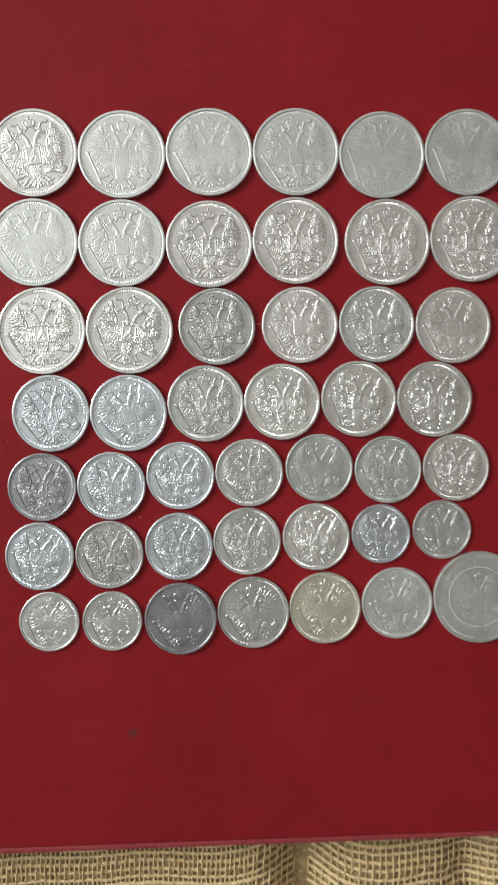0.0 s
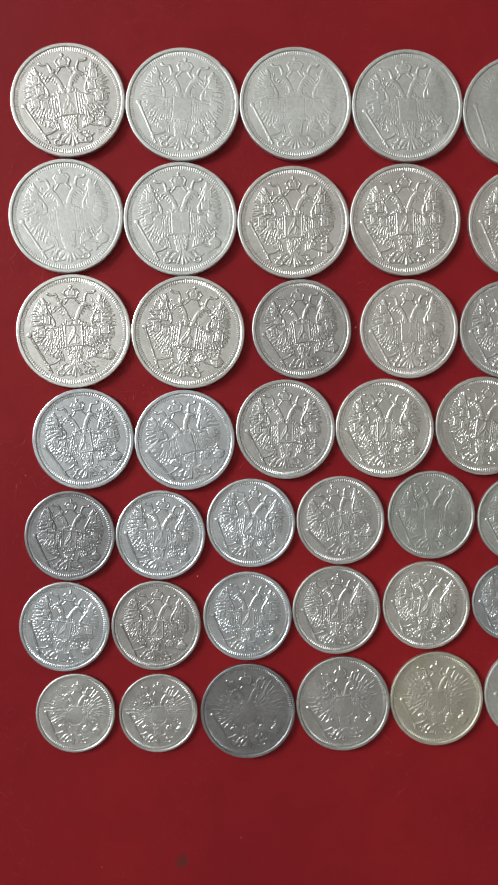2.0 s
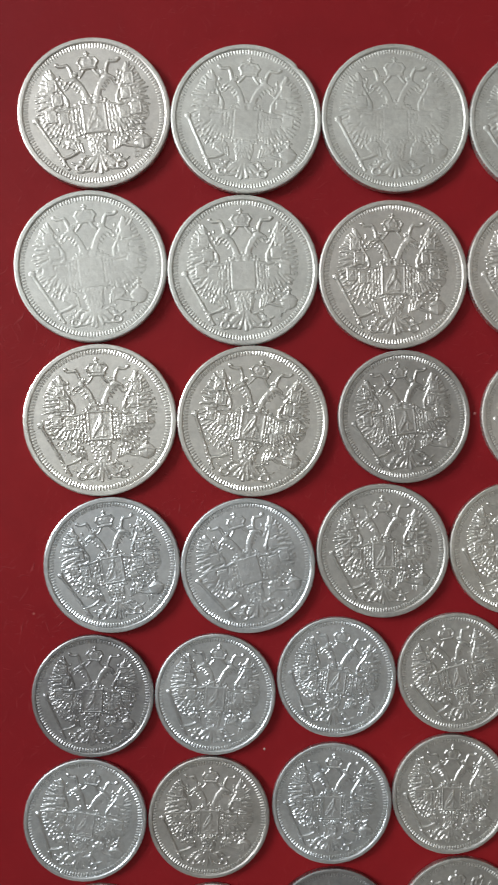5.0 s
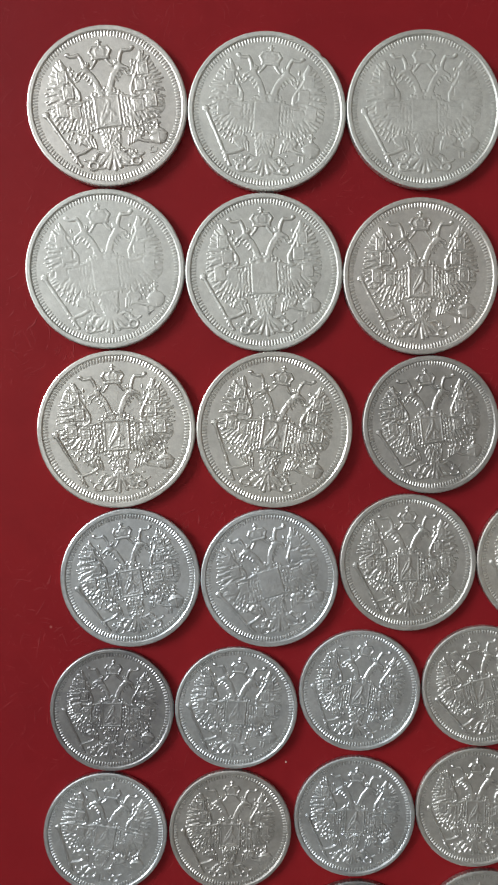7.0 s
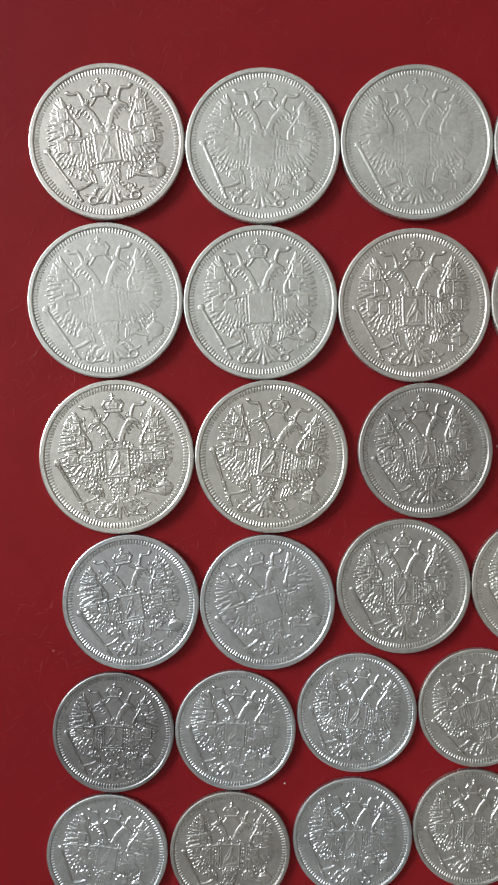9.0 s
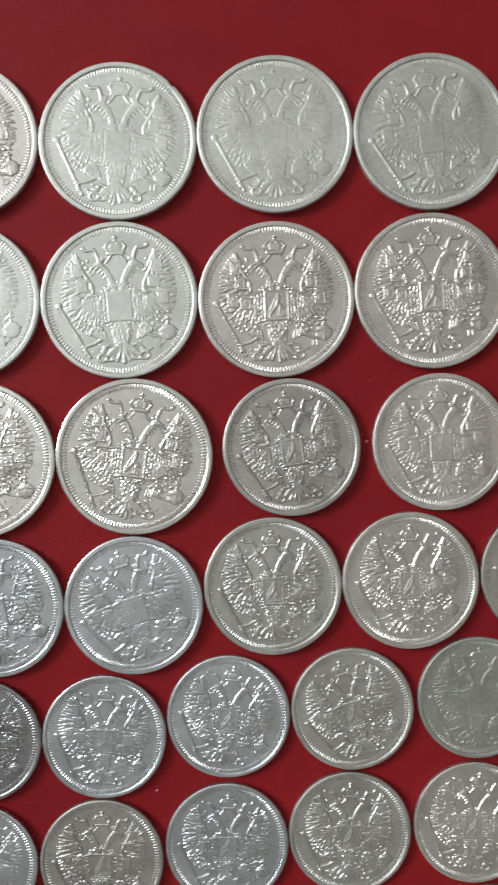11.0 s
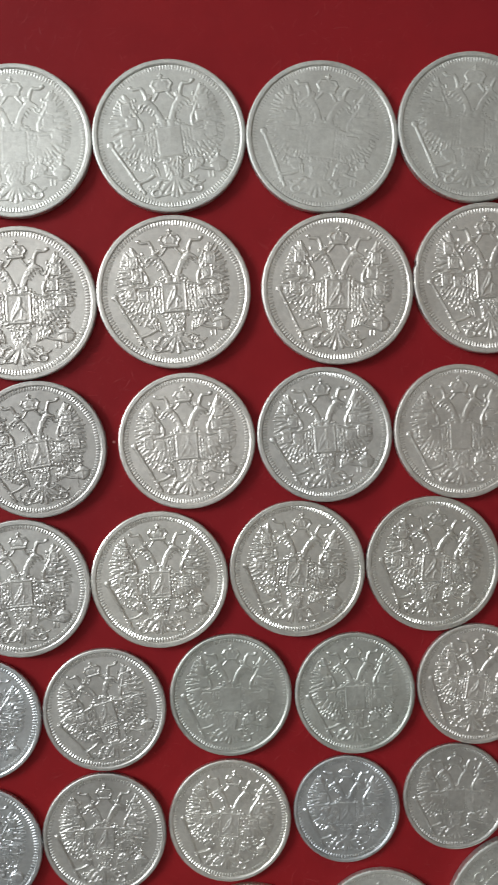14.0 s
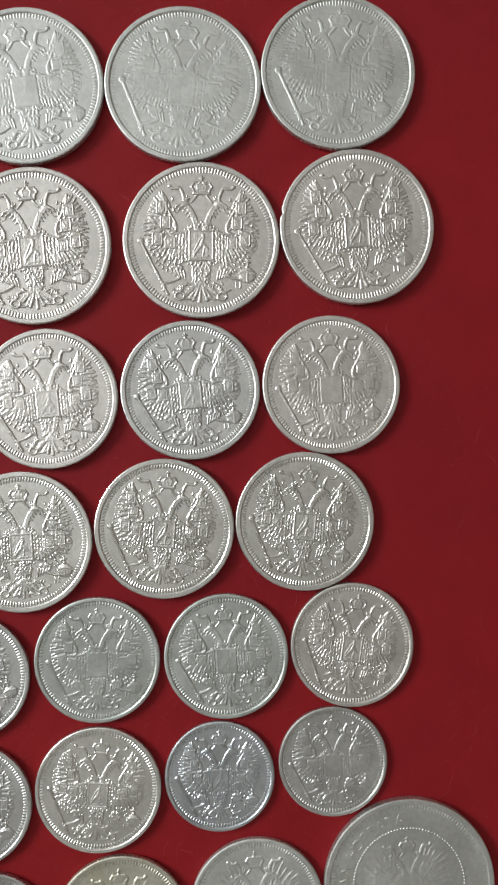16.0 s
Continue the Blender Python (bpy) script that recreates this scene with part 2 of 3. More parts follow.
# ---- the album ----
album = tagged(new("album"), "red leather album lying closed on a beige couch", "album")
AX0, AX1, AY0, AY1 = -0.165, 0.165, -0.1040, 0.165
cover = part("front_cover", slab(AX0, AX1, AY0 + 0.0012, AY1, -0.0032, 0.0, 0.0007, 3), RED, album, smooth=False)
part("turned_edge", slab(AX0, AX1, AY0 - 0.0003, AY0 + 0.00135, -0.0034, -0.0002, 0.0006, 4), RED_EDGE, album, "paler turned leather edge")
part("page_block", slab(AX0 + 0.004, AX1 - 0.004, AY0 + 0.004, AY1 - 0.001, -0.0128, -0.0033), PAPER, album)
part("back_cover", slab(AX0, AX1, AY0, AY1, -0.016, -0.0129, 0.0007, 3), RED, album)


# ---- crumbs on the leather ----
def crumb(x, y, size, material, words):
    bm = bmesh.new()
    bmesh.ops.create_icosphere(bm, subdivisions=2, radius=size)
    rc = random.Random(int(x * 1e6))
    for v in bm.verts:
        v.co *= rc.uniform(.7, 1.2)
        v.co.z *= .7
    ob = part("crumb", bm, material)
    ob.location = (x, y, size * .6)
    return tagged(ob, words, "crumb", "crumbs on the album")


PINK = plain("pink_fluff", (0.62, 0.25, 0.24), 0.9, 3000)
DUST = plain("pale_dust", (0.72, 0.62, 0.55), 0.9, 3000)
crumb(0.0010, 0.0317, 0.00020, PINK, "tiny pink speck of fluff on red leather")
crumb(-0.0302, -0.0173, 0.00013, DUST, "tiny pale speck of dust on red leather")

# ---- coins ----
class Relief:
    """A height field on the unit disc, made from rounded strokes, ovals and plates."""

    def __init__(self, n, span=0.88, scale=1.0):
        self.n, self.span = n, span
        a = np.linspace(-span, span, n)
        self.x, self.y = np.meshgrid(a / scale, a / scale)
        self.h = np.zeros((n, n))
        self.lab = np.zeros((n, n), np.int8)
        self.step = (a[1] - a[0]) / scale

    def window(self, x0, x1, y0, y1):
        lo = self.x[0, 0]
        i0, i1 = [int(min(max((v - lo) / self.step, 0), self.n)) for v in (x0 - self.step, x1 + 2 * self.step)]
        j0, j1 = [int(min(max((v - lo) / self.step, 0), self.n)) for v in (y0 - self.step, y1 + 2 * self.step)]
        return slice(j0, j1), slice(i0, i1)

    def lay(self, w, new_h, lab):
        k = new_h > self.h[w]
        self.h[w][k] = new_h[k]
        self.lab[w][k] = lab

    def cap(self, lab, x0, y0, x1, y1, w0, w1, h):
        m = max(w0, w1)
        w = self.window(min(x0, x1) - m, max(x0, x1) + m, min(y0, y1) - m, max(y0, y1) + m)
        X, Y = self.x[w], self.y[w]
        dx, dy = x1 - x0, y1 - y0
        t = np.clip(((X - x0) * dx + (Y - y0) * dy) / (dx * dx + dy * dy + 1e-9), 0, 1)
        d = np.hypot(X - x0 - t * dx, Y - y0 - t * dy) / (w0 + (w1 - w0) * t)
        self.lay(w, h * np.clip(1 - d ** 3, 0, 1) ** .6, lab)

    def line(self, lab, pts, w0, w1, h):
        n = len(pts) - 1
        for i in range(n):
            self.cap(lab, *pts[i], *pts[i + 1], w0 + (w1 - w0) * i / n, w0 + (w1 - w0) * (i + 1) / n, h)

    def oval(self, lab, cx, cy, rx, ry, h, power=0.5):
        w = self.window(cx - rx, cx + rx, cy - ry, cy + ry)
        d = ((self.x[w] - cx) / rx) ** 2 + ((self.y[w] - cy) / ry) ** 2
        self.lay(w, h * np.clip(1 - d, 0, 1) ** power, lab)

    def plate(self, lab, cx, cy, hx, hy, h, soft=0.02):
        w = self.window(cx - hx, cx + hx, cy - hy, cy + hy)
        d = np.minimum(hx - np.abs(self.x[w] - cx), hy - np.abs(self.y[w] - cy))
        self.lay(w, h * np.clip(d / soft, 0, 1), lab)

    def cut(self, cx, cy, r, depth):
        w = self.window(cx - r, cx + r, cy - r, cy + r)
        d = np.hypot(self.x[w] - cx, self.y[w] - cy) / r
        self.h[w] = np.maximum(self.h[w] - depth * np.clip(1 - d * d, 0, 1), 0)


NAMES = ["field", "crown", "ribbon", "wing", "shield", "sceptre", "orb", "tail", "neck", "claw", "wing", "mint_mark", "beaded_ring"] + ["small_shield"] * 8
CROWN, RIBBON, WING_A, SHIELD, SCEPTRE, ORB, TAIL, NECK, CLAW, WING_B, MARK, RING = range(1, 13)
OUTER = ((.515, .61), (.58, .55), (.635, .465), (.68, .375), (.715, .275), (.73, .175), (.73, .07), (.705, -.03), (.65, -.115), (.575, -.18), (.485, -.225), (.39, -.255), (.295, -.25))


def framed(R, lab, cx, cy, hx, hy, h, rg):
    R.plate(lab, cx, cy, hx, hy, h * 0.8, 0.018)
    e = 0.011
    for a in ((cx - hx, cy - hy, cx + hx, cy - hy), (cx - hx, cy + hy, cx + hx, cy + hy), (cx - hx, cy - hy, cx - hx, cy + hy), (cx + hx, cy - hy, cx + hx, cy + hy)):
        R.cap(lab, *a, e, e, h)
    for _ in range(5):
        a, b = rg.uniform(-.55, .55, 2), rg.uniform(-.7, .7, 2)
        R.cap(lab, cx + a[0] * hx, cy + b[0] * hy, cx + a[1] * hx, cy + b[1] * hy, hx * .14, hx * .1, h * 1.05)


def emblem(R, rg, style):
    fin = style == "fin"
    for s, W in ((-1, WING_A), (1, WING_B)):
        # feathers of the spread wing, in tiers
        if fin:
            R.oval(W, s * .42, .12, .24, .34, .30)
            for i in range(13):
                ang = 1.25 - i * .165 + rg.uniform(-.04, .04)
                L = (.70 if i < 9 else .58) * rg.uniform(.88, 1.04)
                c, d = math.cos(ang), math.sin(ang)
                R.cap(W, s * (.12 + .6 * L * c), .04 + .6 * L * d, s * (.12 + L * c), .04 + L * d, .022, .010, .45)
                q = rg.uniform(.62, .8)
                R.cap(W, s * (.14 + .38 * L * c), .02 + .38 * L * d, s * (.14 + q * L * c), .02 + q * L * d, .018, .010, .58)
            for _ in range(110):
                a, r = rg.uniform(-.75, 1.25), rg.uniform(.2, .52)
                px, py = .12 + r * math.cos(a), .03 + r * math.sin(a)
                l = rg.uniform(.015, .04)
                R.cap(W, s * px, py, s * (px + l * math.cos(a)), py + l * math.sin(a), rg.uniform(.009, .017), .008, rg.uniform(.55, 1.0))
        else:
            R.oval(W, s * .53, .24, .17, .36, .26)
            R.oval(W, s * .44, -.06, .30, .19, .26)
            n = len(OUTER)
            for i, (ox, oy) in enumerate(OUTER):
                f = i / (n - 1)
                ax, ay = .44 - .18 * f, .40 - .42 * f
                q = 1.02 + rg.uniform(-.02, .03)
                dx, dy = ox * q - ax, oy * q - ay
                # two long feathers with a thin quill between, then a shorter one over them
                lx, ly = -dy * .16, dx * .16
                for e in (-.6, .6):
                    R.cap(W, s * (ax + .5 * dx + e * lx), ay + .5 * dy + e * ly, s * (ax + dx * (1 - .05 * (e > 0)) + e * lx * .8), ay + dy + e * ly * .8 + rg.uniform(-.015, .015), .021, .009, .62)
                g = .74 + rg.uniform(-.05, .05)
                R.cap(W, s * (ax + .42 * dx), ay + .42 * dy - .02 + rg.uniform(-.02, .02), s * (ax + g * dx), ay + g * dy - .02, .020, .010, .78)
            # rows of short breast feathers, each tipped outwards
            for tier in range(6):
                r = .10 + .062 * tier
                for k in range(5 + 3 * tier):
                    a = -1.55 + 3.0 * (k + .5 * (tier % 2)) / (5 + 3 * tier) + rg.uniform(-.05, .05)
                    px, py = .31 + r * math.cos(a) * .88, .05 + r * math.sin(a) * 1.15
                    l = rg.uniform(.026, .042)
                    R.cap(W, s * px, py, s * (px + l * math.cos(a)), py + l * math.sin(a), .014, .008, rg.uniform(.55, .76))
            for _ in range(45):
                a, r = rg.uniform(-1.5, 1.45), rg.uniform(.10, .42)
                px, py = .31 + r * math.cos(a) * .88, .06 + r * math.sin(a) * 1.1
                R.oval(W, s * px, py, .013, .013, rg.uniform(.45, .66))
            # the wing's leading edge: a ridge down from the tip with a rounded shoulder
            R.line(W, [(s * .515, .61), (s * .47, .46), (s * .41, .34), (s * .355, .25), (s * .325, .17), (s * .335, .11), (s * .38, .085)], .012, .019, .8)
            R.oval(W, s * .345, .19, .032, .055, .72)
            R.line(W, [(s * .36, .07), (s * .28, .085), (s * .19, .11)], .018, .018, .7)
            for i, (cx, cy) in enumerate(((.515, .415), (.465, .22), (.57, .0), (.405, -.04))):
                framed(R, 13 + i + (4 if s > 0 else 0), s * cx, cy, .060, .072, 1.0, rg)
        # necks and heads as plain ridges with rows of scales, and small crowns
        path = [(.05, .12), (.07, .21), (.10, .30), (.14, .385), (.195, .45)]
        R.line(NECK, [(s * x, y) for x, y in path], .046, .036, .5)
        for k in range(17):
            t = k / 16 * (len(path) - 1)
            i = min(int(t), len(path) - 2)
            f = t - i
            cx, cy = path[i][0] * (1 - f) + path[i + 1][0] * f, path[i][1] * (1 - f) + path[i + 1][1] * f
            for e in (-1, 0, 1):
                R.oval(NECK, s * (cx + e * .018 + rg.uniform(-.006, .006)), cy - e * .014 + .008 * (e == 0), .012, .016, rg.uniform(.5, .74))
        R.oval(NECK, s * .222, .468, .064, .048, .85)
        R.line(NECK, [(s * .255, .475), (s * .318, .445), (s * .338, .405)], .026, .009, .85)
        R.cap(NECK, s * .245, .435, s * .30, .40, .013, .007, .75)
        R.line(NECK, [(s * .285, .395), (s * .315, .355), (s * .35, .345)], .007, .006, .6)
        for k in range(3):
            R.cap(NECK, s * (.20 - .025 * k), .415 - .045 * k, s * (.24 - .03 * k), .375 - .04 * k, .018, .008, .5)
        R.oval(CROWN, s * .19, .528, .040, .024, .8)
        for k in (-1, 0, 1):
            R.oval(CROWN, s * (.19 + .028 * k), .556 + .010 * (k == 0), .012, .016, .85)
        # ribbon: down from the great crown, and its waving outer end with a knob
        R.line(RIBBON, [(s * .055, .595), (s * .09, .54), (s * .135, .49)], .018, .014, .62)
        R.line(RIBBON, [(s * .225, .49), (s * .232, .56), (s * .255, .63), (s * .285, .675), (s * .335, .665), (s * .385, .665), (s * .42, .69)], .025, .019, .72)
        R.oval(RIBBON, s * .415, .695, .030, .022, .82)
        # legs
        R.oval(CLAW, s * .325, -.385, .088, .066, .45)
        for k in range(6):
            R.oval(CLAW, s * (.255 + .028 * k), -.365 + .022 * math.sin(k * 2.3), .026, .032, .8)
        for k in range(5):
            R.cap(CLAW, s * (.225 + .04 * k), -.41, s * (.205 + .032 * k), -.52 + .012 * k, .018, .009, .72)
        if s < 0:
            R.line(CLAW, [(-.28, -.50), (-.37, -.545), (-.49, -.575)], .023, .020, .75)
            for k in range(4):
                R.cap(CLAW, -.475, -.575, -.55 + .02 * k, -.525 - .05 * k, .015, .010, .85)
        else:
            R.line(CLAW, [(.31, -.45), (.41, -.495), (.52, -.515)], .021, .017, .72)
        # scrolls beside the tail
        cx = .275
        pts = [(s * (cx + .058 * math.cos(a)), -.735 + .048 * math.sin(a)) for a in np.linspace(2.4, 8.4, 14)]
        R.line(TAIL, pts, .018, .015, .8)
        R.line(TAIL, [(s * .05, -.60), (s * .12, -.625), (s * .18, -.67), (s * .215, -.72)], .024, .016, .72)
        R.line(TAIL, [(s * .12, -.60), (s * .185, -.575), (s * .24, -.60), (s * .235, -.645)], .017, .012, .7)
        R.line(TAIL, [(s * .25, -.66), (s * .33, -.675), (s * .385, -.645)], .018, .010, .7)
        R.line(TAIL, [(s * .08, -.75), (s * .15, -.775), (s * .215, -.775)], .018, .012, .65)
        for k in range(4):
            R.oval(TAIL, s * (.1 + .055 * k), -.60 - .035 * (k % 2), .020, .018, .8)
    # large crown: a band, a bulging cap with open arches and a cross
    R.oval(CROWN, 0, .68, .130, .080, .74)
    R.cap(CROWN, -.100, .603, .100, .603, .021, .021, .9)
    R.cap(CROWN, -.108, .64, .108, .64, .008, .008, .8)
    for sx in (-1, 1):
        R.line(CROWN, [(sx * .10, .635), (sx * .135, .69), (sx * .098, .745), (sx * .02, .75)], .018, .013, .9)
        R.line(CROWN, [(sx * .045, .635), (sx * .058, .70), (sx * .017, .745)], .012, .010, .85)
    for k in range(-4, 5):
        R.oval(CROWN, k * .023, .603, .009, .012, 1.05)
    R.oval(CROWN, 0, .765, .024, .020, .9)
    R.cap(CROWN, 0, .76, 0, .835, .010, .010, .8)
    R.cap(CROWN, -.028, .808, .028, .808, .009, .009, .8)
    # breast, collar chain and shield
    R.oval(SHIELD, 0, -.06, .29, .29, .34)
    for k in range(30):
        a = 2 * math.pi * k / 30
        R.oval(SHIELD, .245 * math.cos(a), -.07 + .27 * math.sin(a), .022, .022, rg.uniform(.62, .78))
        R.oval(SHIELD, .285 * math.cos(a + .1), -.07 + .305 * math.sin(a + .1), .016, .016, rg.uniform(.45, .66))
    for k in range(60):
        a, b = rg.uniform(0, 6.28), rg.uniform(.18, .31)
        R.oval(SHIELD, b * math.cos(a), -.07 + b * math.sin(a), .015, .015, rg.uniform(.45, .68))
    for sx, W in ((-1, WING_A), (1, WING_B)):
        R.oval(W, sx * .27, -.09, .13, .19, .3)
        for row in range(8):
            for col in range(4):
                x, y = .19 + .043 * col + rg.uniform(-.008, .008), .085 - .047 * row - .012 * col + rg.uniform(-.01, .01)
                R.cap(W, sx * x, y, sx * (x + .014), y - .042, .015, .009, rg.uniform(.55, .76))
    if fin:
        R.oval(SHIELD, 0, -.06, .2, .235, .8, .25)
        R.cap(SHIELD, -.14, .16, .14, .16, .02, .02, .95)
    else:
        R.plate(SHIELD, 0, -.075, .165, .192, .66)
        for i in range(15):
            R.cap(SHIELD, -.14 + .02 * i, -.25, -.14 + .02 * i, .10, .005, .005, .72)
        for a in ((-.155, -.262, .155, -.262), (-.155, .112, .155, .112), (-.155, -.262, -.155, .112), (.155, -.262, .155, .112)):
            R.cap(SHIELD, *a, .012, .012, .95)
    R.line(SHIELD, [(-.09, -.19), (-.02, -.1), (.03, -.06), (.08, -.12)], .028, .025, .95)
    R.line(SHIELD, [(.0, -.07), (.03, .02), (.02, .065)], .028, .020, 1.0)
    R.line(SHIELD, [(-.1, -.16), (-.02, -.0), (.04, .06)], .009, .009, 1.02)
    R.line(SHIELD, [(-.04, -.12), (-.1, -.225)], .014, .011, .95)
    R.line(SHIELD, [(.04, -.1), (.02, -.225), (.09, -.215)], .014, .011, .95)
    R.line(SHIELD, [(-.07, -.235), (.0, -.215), (.07, -.24)], .012, .010, .9)
    # lower body and tail fan
    R.oval(TAIL, 0, -.43, .13, .17, .36)
    for row in range(7):
        y = -.30 - .042 * row
        for k in range(-3, 4):
            x = k * .036 + .018 * (row % 2)
            if abs(x) < .125 - .006 * row:
                R.cap(TAIL, x + rg.uniform(-.015, .015), y, x * 1.1 + rg.uniform(-.02, .02), y - .03 + rg.uniform(-.015, .015), .013, .009, rg.uniform(.4, .85))
    for k in range(-3, 4):
        L = .27 - .022 * abs(k)
        a = k * .17 + rg.uniform(-.05, .05)
        R.line(TAIL, [(.012 * k, -.55), (.014 * k + .55 * L * math.sin(a), -.54 - .55 * L * math.cos(a)), (.014 * k + L * math.sin(a * 1.5), -.54 - L * math.cos(a))], .018, .024, .56 + .14 * (k % 2))
    for _ in range(16):
        a, b = rg.uniform(-.30, .30), rg.uniform(-.70, -.54)
        R.cap(TAIL, a, b, a + rg.uniform(-.03, .03), b + rg.uniform(-.03, .03), .011, .008, rg.uniform(.5, .85))
    # sceptre
    R.cap(SCEPTRE, -.775, -.05, -.435, -.71, .020, .017, .85)
    for t, w in ((.26, .027), (.31, .024), (.58, .027), (.63, .024), (.88, .026)):
        R.oval(SCEPTRE, -.775 + .34 * t, -.05 - .66 * t, w, w, .95)
    for k in range(7):
        a = k * 2 * math.pi / 7
        R.oval(SCEPTRE, -.785 + .03 * math.cos(a), -.025 + .03 * math.sin(a), .016, .016, .9)
    R.oval(SCEPTRE, -.785, -.025, .03, .03, .95)
    R.oval(SCEPTRE, -.432, -.715, .022, .022, .9)
    # orb with its band and cross
    R.oval(ORB, .60, -.455, .110, .104, .80, .35)
    R.line(ORB, [(.495, -.435), (.60, -.405), (.705, -.435)], .014, .014, 1.0)
    R.line(ORB, [(.60, -.405), (.60, -.55)], .010, .010, .98)
    for k in range(7):
        R.oval(ORB, .51 + .03 * k, -.432 + .024 * math.sin(math.pi * k / 6), .009, .009, 1.1)
    R.oval(ORB, .60, -.345, .026, .022, .95)
    R.cap(ORB, .60, -.34, .60, -.255, .011, .011, .85)
    R.cap(ORB, .565, -.29, .635, -.29, .011, .011, .85)


def worn(R, rg, keep, fade):
    """Wear: high places rubbed down to a level, the middle most; weak places struck faint."""
    r2 = np.clip((R.x ** 2 + (R.y * .95) ** 2) / .62, 0, 1)
    level = keep + (1.15 - keep) * r2 ** 1.5 * (0.35 + .65 * keep)
    h = np.where(R.h > level, level + (R.h - level) * .12, R.h)
    if fade:
        n = R.n
        k = 9
        g = rg.normal(size=(k, k))
        a = np.linspace(0, k - 1.001, n)
        i = a.astype(int)
        f = a - i
        rows = g[i] * (1 - f)[:, None] + g[np.minimum(i + 1, k - 1)] * f[:, None]
        cl = rows[:, i] * (1 - f) + rows[:, np.minimum(i + 1, k - 1)] * f
        h = h * np.clip(1 - fade * (.75 + .45 * cl), .05, 1)
    for _ in range(0 if keep > .9 else 1):
        p = np.pad(h, 1)
        h = (p[1:-1, 1:-1] * 4 + p[:-2, 1:-1] + p[2:, 1:-1] + p[1:-1, :-2] + p[1:-1, 2:]) / 8
    grain = rg.normal(size=h.shape)
    p = np.pad(grain, 1)
    grain = (p[1:-1, 1:-1] * 2 + p[:-2, 1:-1] + p[2:, 1:-1] + p[1:-1, :-2] + p[1:-1, 2:]) / 6
    R.h = np.where(h > .25, np.maximum(h + .06 * min(1, keep) * (1 - fade) * grain, .05), h)


def relief_parts(R, coin, rad, z0, height, material):
    """The height field, cut into one mesh for each figure of the design."""
    n = R.n
    a = np.linspace(-R.span, R.span, n) * rad
    X, Y = np.meshgrid(a, a)
    Zs = np.where(R.h > 0.012, z0 + R.h * height, z0 - 0.00004)
    V = np.stack([X, Y, Zs], -1).reshape(-1, 3)
    idx = np.arange(n * n).reshape(n, n)
    F = np.stack([idx[:-1, :-1], idx[:-1, 1:], idx[1:, 1:], idx[1:, :-1]], -1).reshape(-1, 4)
    hf = R.h.reshape(-1)[F]
    F, hf = F[hf.max(1) > 0.012], hf[hf.max(1) > 0.012]
    lab = R.lab.reshape(-1)[F[np.arange(len(F)), hf.argmax(1)]]
    lab = np.where(lab == 0, R.lab.reshape(-1)[F].max(1), lab)
    made = {}
    for k in np.unique(lab):
        f = F[lab == k]
        if k == 0 or len(f) < 12:
            continue
        used, inv = np.unique(f, return_inverse=True)
        owner = made.get(WING_A if k < 17 else WING_B, coin) if k > 12 else coin
        made[k] = part_arrays(NAMES[k], V[used], inv.reshape(-1, 4), material, owner)


def coin_body(rad, thick, rim, field_drop, reeds, rg, nick=None):
    """A blank: reeded edge, rounded flat rim, sunk field."""
    n = reeds * 2
    prof = [(rad - 0.0004, 0.0), (rad - 0.0001, 0.0001), (rad, 0.00022), (rad, thick - 0.0002), (rad - 0.00008, thick - 0.00006),
            (rad - 0.00022, thick), (rad - rim + 0.0001, thick), (rad - rim - 0.00004, thick - 0.00008), (rad - rim - 0.00012, thick - field_drop)]
    ang = np.arange(n) * 2 * math.pi / n
    dent = 1 + 0.0010 * np.sin(ang * 2 + rg.uniform(0, 6)) + 0.0007 * np.sin(ang * 5 + rg.uniform(0, 6))
    if nick is not None:
        off = (ang - nick + math.pi) % (2 * math.pi) - math.pi
        dent = dent - 0.022 * np.exp(-(off / 0.035) ** 2)
    V = []
    for k, (r, z) in enumerate(prof):
        rr = np.full(n, r) * (dent if k < 6 else 1)
        if k in (2, 3):
            rr = rr - np.where(np.arange(n) % 2 == 0, 0.00007, 0)
        V.append(np.stack([rr * np.cos(ang), rr * np.sin(ang), np.full(n, z)], 1))
    V = np.concatenate(V)
    i = np.arange(n)
    j = (i + 1) % n
    F = [np.stack([k * n + i, k * n + j, (k + 1) * n + j, (k + 1) * n + i], 1).tolist() for k in range(len(prof) - 1)]
    F = sum(F, [])
    F.append(list(range(n))[::-1])
    F.append(list(range((len(prof) - 1) * n, len(prof) * n)))
    return V, F


def beads(rad_in, rad_out, count, z0, height, fade, rg):
    """The ring of short rounded radial teeth inside the rim."""
    m = 6
    n = count * m
    i = np.arange(n)
    ang = 2 * math.pi * i / n
    tooth = np.repeat(rg.uniform(.88, 1.0, count), m)
    wave = np.clip(.62 + .62 * np.cos(2 * math.pi * (i % m) / m - math.pi), 0, 1) ** .8
    h = height * tooth * (1 - fade * (.55 + .45 * np.sin(ang + rg.uniform(0, 6.28))))
    V = []
    for f, up in ((0, .9), (.35, 1.0), (.75, .8), (1, 0)):
        r = rad_out + (rad_in - rad_out) * f * (1 - .1 * (1 - tooth) / .12)
        V.append(np.stack([r * np.cos(ang), r * np.sin(ang), z0 - .00003 + h * up * wave], 1))
    j = (i + 1) % n
    F = np.concatenate([np.stack([k * n + i, k * n + j, (k + 1) * n + j, (k + 1) * n + i], 1) for k in range(3)])
    return np.concatenate(V), F


